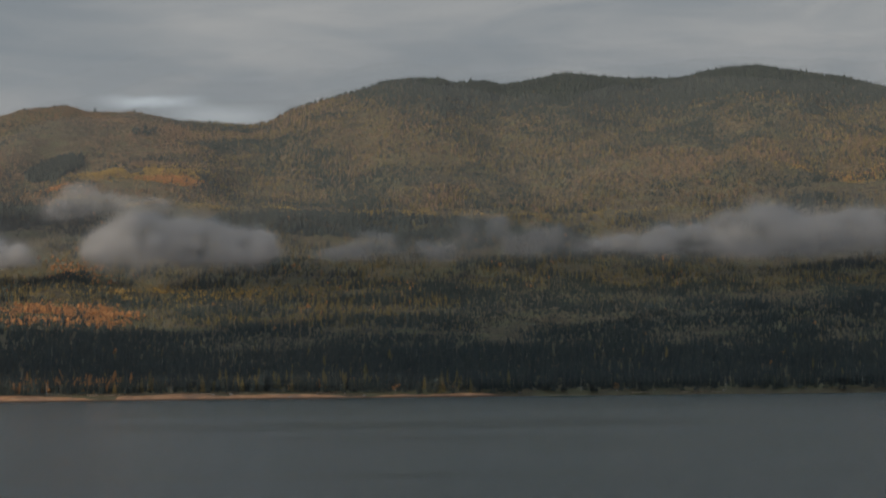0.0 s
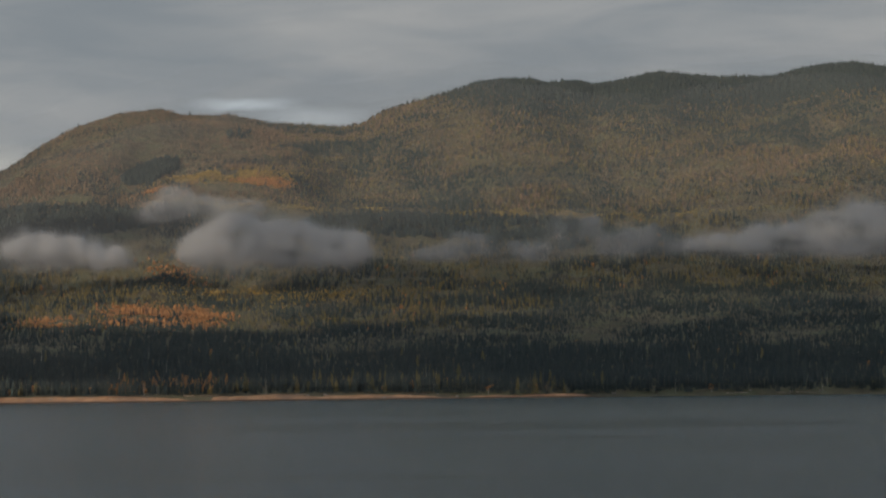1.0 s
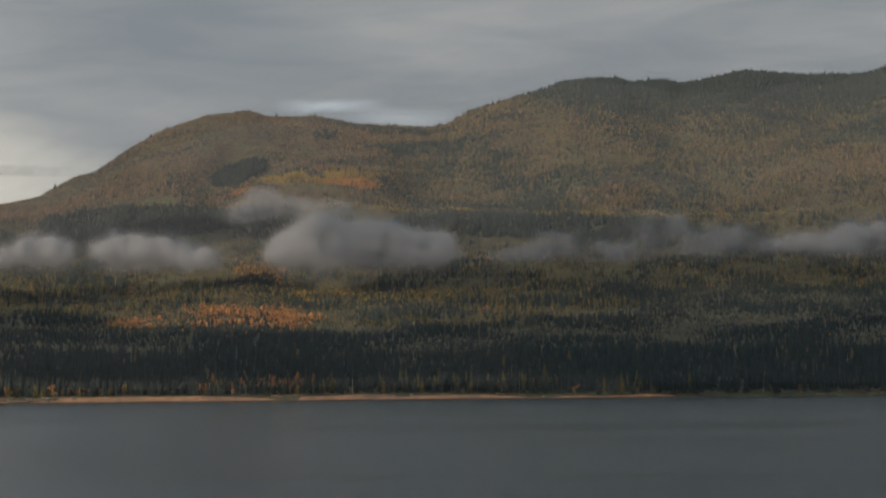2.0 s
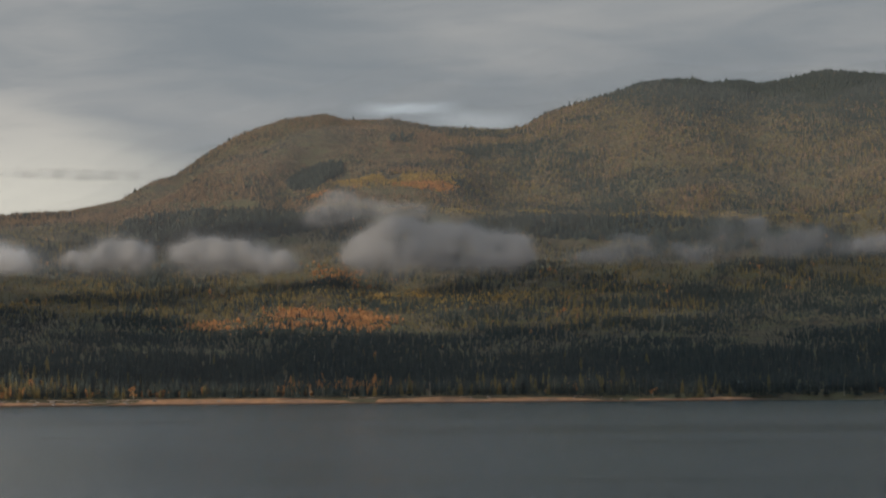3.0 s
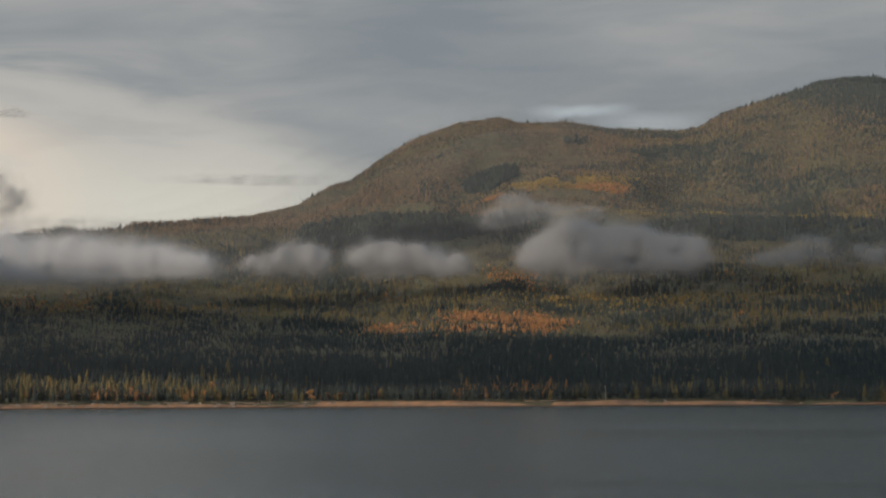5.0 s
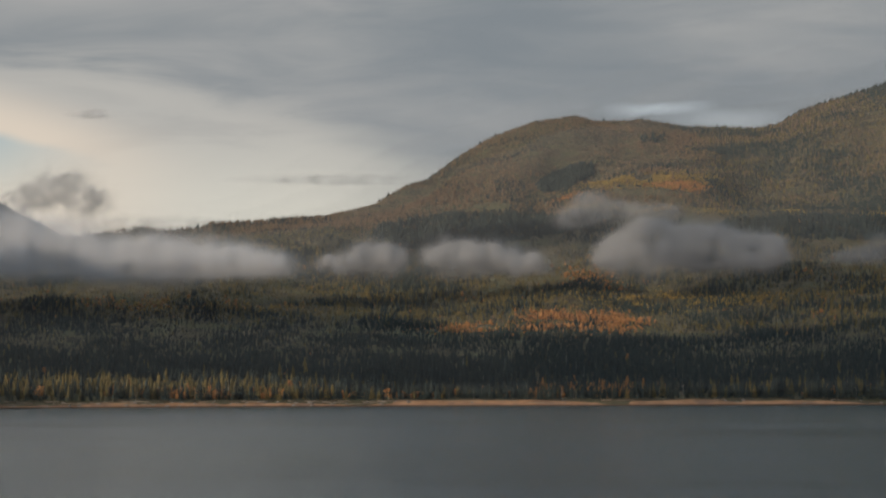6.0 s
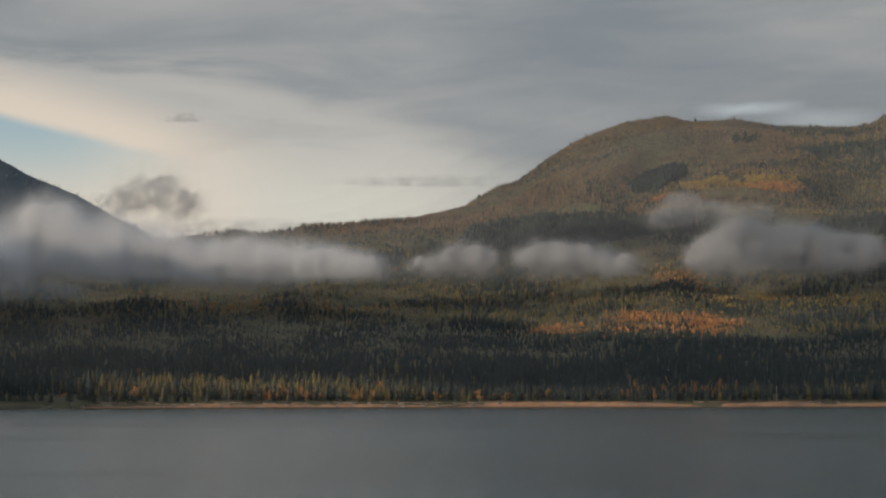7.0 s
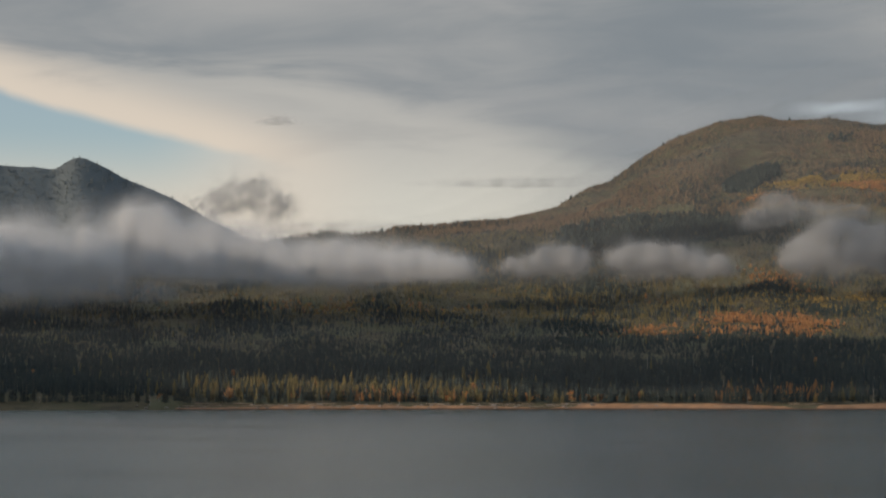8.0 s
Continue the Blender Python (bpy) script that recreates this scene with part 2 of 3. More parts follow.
def land(x, y):
    """The ground's height at x, y."""
    d = np.hypot(x, y)
    a = np.degrees(np.arctan2(-x, y))
    a = np.where(a < -60, a + 360, a)
    ridge_el, ridge_d = np.interp(a, *np.array(RIDGE, float).T) + 0.15, np.interp(a, *np.array(FAR, float).T)
    ba, be = (np.array(c, float) for c in zip(*BENCH))
    bench = np.minimum(np.interp(a, ba, be), ridge_el - 0.5)
    shore = SHORE + 26 * fbm(x, y, 260, 3, 5) - 60 * smooth(a, 24, 34)
    s = d - shore
    foot = np.interp(s, [-400, -40, 0, 14, 36, 60, 150], [-30, -4, 0, 4.0, 6.8, 8.6, 17.0])
    up = np.minimum(d, ridge_d)
    t1 = np.interp(d, [1900, 2250, 2650], [0.55, 2.05, 3.75])
    mid = np.clip((d - 2650) / (3040 - 2650), 0, 1)
    el = np.where(d < 2650, t1, 3.75 + (bench - 3.75) * mid**0.85)
    k = np.clip((d - 3140) / (ridge_d - 3140), 0, 1)
    k = k + 0.10 * np.sin(np.pi * k)
    rise = bench + 0.4 + (ridge_el - bench - 0.4) * k
    el = np.where(d > 3140, rise, np.where(d > 3040, bench + 0.4 * (d - 3040) / 100, el))
    hill = EYE + up * np.tan(np.radians(el)) - 6.0
    w = smooth(s, 60, 200)
    z = foot * (1 - w) + hill * w
    z = z - 0.5 * np.maximum(d - ridge_d, 0)
    # spurs and gullies, which run down the slope
    crest = 1 - smooth(np.abs(d - ridge_d), 450, 0)
    gully = fbm(x * 1.0 + 60 * fbm(x, y, 500, 2, 40), y * 0.35, 190, 3, 11)
    z = z + smooth(d, 2150, 3050) * (gully * 84 * (0.04 + 0.96 * crest) + 14 * (0.15 + 0.85 * crest) * fbm(x, y, 70, 3, 23))
    # the hollow under the left-hand dome
    z = z - 30 * np.exp(-(((a - 12.6) / 1.1) ** 2) - ((d - 3450) / 110) ** 2)
    return np.where(d > 4900, np.minimum(z, 0), z)


def spot(turn, d):
    """x, y at so many degrees to the left of +y and metres off."""
    return -np.sin(np.radians(turn)) * d, np.cos(np.radians(turn)) * d


def raw_mesh(name, verts, faces, mat, smooth_faces=False):
    """A mesh from arrays; faces all have the same number of corners."""
    mesh = bpy.data.meshes.new(name)
    n, k = faces.shape
    mesh.vertices.add(len(verts))
    mesh.vertices.foreach_set("co", np.ascontiguousarray(verts, np.float32).ravel())
    mesh.loops.add(n * k)
    mesh.loops.foreach_set("vertex_index", np.ascontiguousarray(faces, np.int32).ravel())
    mesh.polygons.add(n)
    mesh.polygons.foreach_set("loop_start", np.arange(0, n * k, k, dtype=np.int32))
    mesh.update(calc_edges=True)
    mesh.polygons.foreach_set("use_smooth", np.full(n, smooth_faces))
    mesh.materials.append(mat)
    return mesh


def grid_faces(rows, cols):
    i = np.arange((rows - 1) * cols).reshape(rows - 1, cols)[:, :-1].ravel()
    return np.stack([i, i + 1, i + cols + 1, i + cols], 1)


def make_land():
    turns = np.concatenate([np.arange(-18, 41, 0.2), np.arange(41, 342.1, 3.0)])
    ds = np.concatenate([[1300, 1500, 1600, 1650], np.arange(1670, 1860, 5), np.arange(1860, 2400, 14), np.arange(2400, 4500, 22), [4600, 4750, 4900, 4990]])
    A, D = np.meshgrid(turns, ds)
    x, y = spot(A, D)
    verts = np.stack([x, y, land(x, y)], -1).reshape(-1, 3)
    ob = new("ground", raw_mesh("ground", verts, grid_faces(len(ds), len(turns)), M_GROUND, True))
    tagged(ob, "forested mountain slopes rising from the lake shore", "mountain", kind="structure")
    # the beach: a strip of sand that lies on the foot of the slope
    turns, offs = np.arange(-2.2, 32, 0.05), np.linspace(-8, 34, 12)
    A, S = np.meshgrid(turns, offs)
    x0, y0 = spot(A, SHORE)
    base = SHORE + 26 * fbm(x0, y0, 260, 3, 5) - 60 * smooth(A, 24, 34)
    spit = lambda right, left, w: w * smooth(A, right, (right + left) / 2) * smooth(A, left + 0.2, left)
    width = 0.27 + spit(10.85, 18.5, 0.75) + spit(6.4, 10.7, 0.5) + spit(3.8, 7.0, 0.4) + spit(20, 24, 0.2) + spit(24, 28.6, 0.25) + 0.7 * fbm(A * 10, A * 0, 14, 4, 8)
    D = base + np.where(S > 0, S * np.clip(width * smooth(A, -2.3, -1) * smooth(A, 32.2, 30.5), 0.03, 1.3), S)
    x, y = spot(A, D)
    z = land(x, y) + 0.15 + 0.5 * smooth(S, 32, 18) + 0.5 * fbm(x, y, 9, 3, 9)
    z[-1] -= 1.0
    verts = np.stack([x, y, z], -1).reshape(-1, 3)
    ob = new("beach", raw_mesh("beach", verts, grid_faces(len(offs), len(turns)), M_SAND, True))
    tagged(ob, "narrow pale sandy beach along the lake", "beach", kind="structure")
    # the lake
    ring = np.concatenate([[0.002], np.geomspace(20, 4990, 24)])
    A, D = np.meshgrid(np.linspace(0, 360, 73), ring)
    x, y = spot(A, D)
    verts = np.stack([x, y, x * 0], -1).reshape(-1, 3)
    ob = new("water", raw_mesh("water", verts, grid_faces(len(ring), 73), M_WATER, True))
    tagged(ob, "calm grey lake with faint ripples", "lake", kind="structure")


make_land()

# ---- forest ----
rng = np.random.default_rng(7)


def tree_template(sides, rings):
    """Verts (radius, turn, height) and triangles of a tapering crown with tiers; the last ring is the tip."""
    verts, faces = [], []
    for i, (r, h) in enumerate(rings):
        for s in range(sides):
            verts.append((r, 2 * math.pi * (s + 0.5 * (i % 2)) / sides, h))
    verts.append((0.0, 0.0, 1.0))
    for i in range(len(rings) - 1):
        for s in range(sides):
            a, b = i * sides + s, i * sides + (s + 1) % sides
            faces += [(a, b, b + sides), (a, b + sides, a + sides)]
    last = (len(rings) - 1) * sides
    faces += [(last + s, last + (s + 1) % sides, len(verts) - 1) for s in range(sides)]
    return np.array(verts), np.array(faces)


FIR_NEAR = tree_template(5, [(1.0, 0.06), (0.42, 0.36), (0.78, 0.32), (0.28, 0.64), (0.48, 0.60)])
FIR_MID = tree_template(4, [(1.0, 0.0), (0.58, 0.45)])
FIR_FAR = tree_template(4, [(1.0, 0.0)])
BUSH_NEAR = tree_template(5, [(0.35, 0.05), (1.0, 0.32), (0.95, 0.62), (0.55, 0.86)])
BUSH_FAR = tree_template(4, [(0.8, 0.0), (0.9, 0.4)])
POLE = tree_template(3, [(1.0, 0.0)])


def grow(template, x, y, z, height, radius, jitter=0.25):
    """All the trees of one kind as one pair of arrays."""
    tv, tf = template
    n, k = len(x), len(tv)
    r = tv[None, :, 0] * radius[:, None] * (1 + jitter * rng.uniform(-1, 1, (n, k)))
    turn = tv[None, :, 1] + rng.uniform(0, 6.28, (n, 1))
    lean = rng.normal(0, 0.02, (n, 2, 1))
    h = tv[None, :, 2] * height[:, None] * (1 + 0.08 * jitter * rng.uniform(-1, 1, (n, k)))
    v = np.stack([x[:, None] + r * np.cos(turn) + lean[:, 0] * h, y[:, None] + r * np.sin(turn) + lean[:, 1] * h, z[:, None] + h], -1)
    f = tf[None] + (np.arange(n) * k)[:, None, None]
    return v.reshape(-1, 3), f.reshape(-1, 3)


def joined(pieces):
    verts, faces, base = [], [], 0
    for v, f in pieces:
        verts.append(v)
        faces.append(f + base)
        base += len(v)
    return np.concatenate(verts), np.concatenate(faces)


def scatter(d0, d1, per, a0=-16.0, a1=39.0):
    """Places spread evenly over a sector, one to about so many square metres."""
    area = math.radians(a1 - a0) / 2 * (d1 * d1 - d0 * d0)
    n = int(area / per)
    d = np.sqrt(rng.uniform(d0 * d0, d1 * d1, n))
    a = rng.uniform(a0, a1, n)
    return a, d


def blot(a, d, a0, d0, wa, wd):
    return np.exp(-(((a - a0) / wa) ** 2) - ((d - d0) / wd) ** 2)


def stand(a, el, a0, e0, wa, we, tilt=0.0):
    """1 inside a tilted oval of the slope, as it lies from the lake, 0 outside; its rim is uneven."""
    u, v = a - a0, el - e0 - tilt * (a - a0)
    rim = 0.5 * fbm(a * 40, el * 60, 14, 3, 81)
    return smooth((u / wa) ** 2 + (v / we) ** 2 + rim, 1.15, 0.75)


def cover(a, d, x, y, z):
    """Shares of open ground, russet leaves, yellow larch and brown larch, and how dark and dense the firs are, at a place."""
    el = np.degrees(np.arctan2(z - EYE, d))
    n1, n2 = fbm(x, y, 160, 4, 51), fbm(x, y, 60, 3, 61)
    upper = smooth(d, 3060, 3180)
    # the dark stand under the dome, the clearings round it and those along the bench
    dark = stand(a, el, 12.85, 7.22, 1.0, 0.34, -0.3)
    small = stand(a, el, 9.9, 8.5, 0.55, 0.16)
    clear = np.maximum(stand(a, el, 10.1, 6.95, 2.1, 0.36, 0.02), stand(a, el, -13.6, 6.3, 2.2, 0.25)) * (1 - dark)
    pale = stand(a, el, 15.3, 6.32, 0.65, 0.13)
    ledge = 0.9 * np.exp(-(((d - 3095) / 30) ** 2)) * smooth(a, -11, -7) * smooth(a, 15, 11)
    bare = 0.95 * clear + 1.2 * pale + ledge + 0.5 * blot(a, d, 24, 2510, 6, 45) + 0.5 * blot(a, d, -13.6, 2420, 1.6, 50)
    bare = bare + 0.8 * stand(a, el, 20.3, 5.15, 1.6, 0.16, -0.05) + 0.6 * blot(a, d, 9.0, 2560, 3.0, 50)
    bare = np.clip(bare + (0.9 * n2 - 0.1 + 0.8 * (n1 - 0.12)) * (1 - 0.85 * upper), 0, 0.97)
    rust = 0.7 * np.maximum(stand(a, d / 100, 12.3, 23.9, 1.9, 0.75), stand(a, d / 100, 15.3, 23.3, 1.9, 0.42)) * (0.55 + 2.4 * np.maximum(n2 + 0.05, 0)) + 0.25 * stand(a, el, 12.4, 4.0, 1.2, 0.28) * (0.4 + 3 * np.maximum(n2, 0))
    rust = rust + 0.3 * blot(a, d, 12.5, 1835, 2.2, 45) + 0.05 * blot(a, d, 3, 1805, 4, 40)
    rust = np.clip(rust + 0.012 + 0.45 * np.maximum(n2 - 0.1, 0), 0, 0.9) * (1 - upper)
    dome = smooth(a, 7.5, 9.5) * upper
    brown = np.clip(upper * (0.24 + 1.3 * n1 + 0.8 * n2) + 0.5 * dome, 0, 0.92)
    larch = np.clip(0.3 + 0.22 * smooth(d, 2300, 2420) * smooth(d, 2900, 2750) + 0.75 * blot(a, d, 25, 1850, 6, 110) + 0.2 * blot(a, d, 9, 1810, 5, 60) - 0.2 * smooth(d, 2680, 2800) * smooth(d, 3060, 2990) + 1.6 * n1 + 0.5 * n2 + 0.12 * upper - 0.3 * dome - 0.15 * smooth(d, 2200, 2000), 0.03, 0.8)
    # firs alone on the high crest and in the dark stands; below the bench they stand in for shade
    crest = smooth(el + 3.5 * n1 + 1.5 * n2, 8.2, 10.1) * smooth(a, 4, -2) + 0.3 * smooth(el, 9.2, 9.9)
    shade = np.maximum(stand(a, el, 16.0, 5.55, 3.4, 0.55, -0.03), 0.8 * stand(a, el, 3.0, 5.4, 5.5, 0.42, 0.03))
    firs = np.clip(np.maximum.reduce([crest, 1.2 * dark, 0.35 * small, 0.8 * shade]), 0, 1)
    bare, rust, larch, brown = bare * (1 - 0.95 * np.maximum(dark, 0.7 * shade)), rust * (1 - firs), larch * (1 - 0.93 * firs), brown * (1 - 0.93 * firs)
    # almost only firs along the shaded foot of the slope, to deepen its dark
    rim = 330 * smooth(a, 3, -3) + 130 * smooth(a, 16.8, 18.6)
    low = smooth(d, 2330 + rim, 2230 + 0.8 * rim) * (1 - 0.85 * smooth(d, 1960 - 70 * smooth(a, 21, 17), 1910 - 70 * smooth(a, 21, 17)) * smooth(a, -2.5, 0) * smooth(a, 34, 31))
    low = low * (1 - smooth(rust, 0.25, 0.5))
    return bare * (1 - 0.95 * low), rust * (1 - 0.9 * low), larch * (1 - 0.95 * low), brown, firs


def make_forest():
    kinds = {"fir": [], "larch": [], "rust": [], "brown": [], "gold": [], "snag": []}
    for d0, d1, per, fir, bush, tall in ((1790, 2080, 46, FIR_NEAR, BUSH_NEAR, 16), (2080, 3060, 33, FIR_MID, BUSH_FAR, 9), (3060, 4330, 26, FIR_FAR, BUSH_FAR, 8.5)):
        a, d = scatter(d0, d1, per)
        keep = d < np.interp(a, *np.array(FAR, float).T) + 25
        x, y = spot(a, d)
        shore = SHORE + 26 * fbm(x, y, 260, 3, 5) - 60 * smooth(a, 24, 34)
        keep &= d > shore + 3 + 23 * smooth(a, -2.5, -1) + 18 * smooth(a, 1, 6)
        z = land(x, y) - 0.4
        bare, rust, larch, brown, _ = cover(a, d, x, y, z)
        keep &= rng.uniform(0, 1, len(a)) > bare * 0.98
        a, d, x, y, z, rust, larch, brown = (c[keep] for c in (a, d, x, y, z, rust, larch, brown))
        pick = rng.uniform(0, 1, len(a))
        tall_here = tall * rng.lognormal(0, 0.25, len(a)) * (0.85 + 0.5 * fbm(x, y, 120, 2, 91))
        grove = np.clip(fbm(x, y, 70, 3, 95), -0.3, 0.3) * {1790: 0.3, 2080: 1.0, 3060: 0.4}[d0]
        tall_here, larch = tall_here * (0.9 + 1.7 * grove), np.clip(larch - 1.4 * grove * np.clip(larch / 0.2, 0, 1), 0.01, 0.9)
        tall_here = tall_here * (1 - 0.35 * smooth(a, 8, 10) * smooth(d, 3300, 3500))
        is_rust, is_snag = pick < (rust if d0 < 3000 else brown), pick > (0.97 if d0 < 3000 else 0.985)
        is_larch = ~is_rust & ~is_snag & (rng.uniform(0, 1, len(a)) < larch)
        is_fir = ~is_rust & ~is_snag & ~is_larch
        slim = 0.18 if d0 < 3000 else 0.19
        for name, mask, template, hs, rs in (("fir", is_fir, fir, 1.0, slim), ("larch", is_larch, fir, 0.95, slim), ("rust" if d0 < 3000 else "brown", is_rust, bush if d0 < 3000 else fir, 0.55 if d0 < 3000 else 0.95, 0.3 if d0 < 3000 else slim), ("snag", is_snag, POLE, 0.9, 0.02)):
            h = tall_here[mask] * hs
            kinds[name].append(grow(template, x[mask], y[mask], z[mask], h, h * rs * rng.uniform(0.75, 1.25, mask.sum()), 0.3 if name != "snag" else 0.0))
    # dense dark stands of fir, those below the bench in place of shade, and taller trees along the crest
    a, d = scatter(2900, 4330, 22)
    x, y = spot(a, d)
    z = land(x, y) - 0.4
    behind = np.interp(a, *np.array(FAR, float).T) - d
    tuft = (np.abs(behind) < 22) & (rng.uniform(0, 1, len(a)) < 0.015 + 0.45 * smooth(a, 7, 5) * (0.6 + 2 * fbm(x, y, 60, 3, 29)))
    keep = (behind > -20) & ((rng.uniform(0.25, 1.1, len(a)) < cover(a, d, x, y, z)[4]) | tuft)
    x, y, z = x[keep], y[keep], z[keep]
    a, d = scatter(3180, 3640, 10, 11.3, 14.4)
    x1, y1 = spot(a, d)
    z1 = land(x1, y1) - 0.4
    thick = stand(a, np.degrees(np.arctan2(z1 - EYE, d)), 12.85, 7.22, 1.0, 0.34, -0.3) > rng.uniform(0.3, 0.9, len(a))
    x, y, z = np.append(x, x1[thick]), np.append(y, y1[thick]), np.append(z, z1[thick])
    h = 9 * rng.lognormal(0, 0.22, len(x))
    kinds["fir"].append(grow(FIR_FAR, x, y, z, h, h * 0.32 * rng.uniform(0.75, 1.25, len(x)), 0.3))
    # low thickets on the old burns and clearings
    for turn, off, wide, deep, count, tall, kind in (
        (15.2, 2320, 1.6, 26, 800, 3.6, "rust"), (13.2, 2370, 1.0, 50, 800, 4, "rust"), (11.5, 2370, 0.9, 50, 700, 4, "rust"), (12.1, 2680, 1.4, 70, 260, 4, "rust"), (12.6, 1835, 2.2, 40, 420, 3.6, "rust"), (8.9, 3225, 0.9, 14, 900, 3.0, "rust"), (12.5, 3225, 0.8, 12, 500, 3.0, "rust"),
        (24.5, 1825, 3.2, 24, 800, 3.6, "rust"), (-13.6, 3330, 1.6, 30, 300, 3.2, "rust"), (26, 2520, 3.2, 30, 300, 3.5, "rust"), (10.1, 3285, 2.0, 52, 5200, 2.6, "gold"), (-13.4, 3320, 2.0, 40, 1500, 2.6, "gold"), (3, 3095, 8, 16, 3600, 2.2, "gold"),
        (25, 2500, 4.0, 40, 1000, 3.0, "gold"), (9.0, 2560, 3.0, 50, 1200, 3.0, "gold"),
    ):
        a, d = rng.normal(turn, wide / 1.6, count), rng.normal(off, deep / 1.4, count)
        x, y = spot(a, d)
        ok = (fbm(x, y, 45, 3, 63) > -0.08) & (d > SHORE + 45)
        a, d, x, y = (c[ok] for c in (a, d, x, y))
        h = tall * rng.lognormal(0, 0.3, len(x))
        kinds[kind].append(grow(FIR_NEAR if off < 2000 else BUSH_FAR, x, y, land(x, y) - 0.3, h * (1.7 if off < 2000 else 1), h * 0.36, 0.45))
    for name, mat, word, label in (
        ("fir", M_FIR, "fir_forest", "dense dark green fir forest covering the slopes"),
        ("larch", M_LARCH, "larch_forest", "yellowing larches scattered through the forest"),
        ("rust", M_RUST, "autumn_thicket", "russet autumn broadleaf thickets on the slopes"),
        ("brown", M_BROWN, "autumn_larch_forest", "brownish autumn larches on the upper slopes"),
        ("gold", M_GOLD, "autumn_scrub", "golden autumn scrub on the clearings of the slope"),
        ("snag", M_SNAG, "dead_trees", "bare grey dead trunks among the living trees"),
    ):
        v, f = joined(kinds[name])
        tagged(new(word, raw_mesh(word, v, f, mat)), label, "forest", kind="stuff")


make_forest()

# ---- the far mountain, beyond the valley on the left ----
def make_far_mountain():
    turns, k = np.arange(28, 56, 0.2), np.linspace(0, 1, 16)
    A, K = np.meshgrid(turns, k)
    top = np.interp(turns, [28, 30, 30.83, 32.23, 33.72, 34.09, 34.92, 35.23, 35.47, 35.74, 35.91, 36.64, 37.7, 42, 48, 56], [4.3, 5.55, 5.93, 6.68, 7.26, 7.5, 7.86, 7.91, 7.84, 7.67, 7.52, 7.56, 7.56, 8.3, 7.0, 4.0])
    top = EYE + 4800 * np.tan(np.radians(top)) + 6 * fbm(turns * 40, turns * 0, 20, 3, 77)
    D = 4350 + 450 * K
    x, y = spot(A, D)
    z = 120 + (top - 120) * K**0.9 + 14 * fbm(x, y, 220, 3, 71) * (1 - K)
    verts = np.stack([x, y, z], -1).reshape(-1, 3)
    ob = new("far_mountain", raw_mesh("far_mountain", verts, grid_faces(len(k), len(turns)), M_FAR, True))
    tagged(ob, "distant dark wooded mountain with a small knob", "mountain", kind="structure")
    n = 26000
    i = rng.integers(0, (len(k) - 1) * len(turns) - 1, n)
    i = i[verts[i, 2] > 60]
    p = verts[i] + (verts[np.minimum(i + len(turns), len(verts) - 1)] - verts[i]) * rng.uniform(0, 1, (len(i), 1)) + np.stack([*rng.normal(0, 6, (2, len(i))), np.zeros(len(i))], 1)
    h = 7 * rng.lognormal(0, 0.2, len(i))
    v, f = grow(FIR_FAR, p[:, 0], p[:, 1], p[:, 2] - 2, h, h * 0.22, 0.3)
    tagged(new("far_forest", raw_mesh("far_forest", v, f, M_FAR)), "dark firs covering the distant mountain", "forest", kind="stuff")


make_far_mountain()

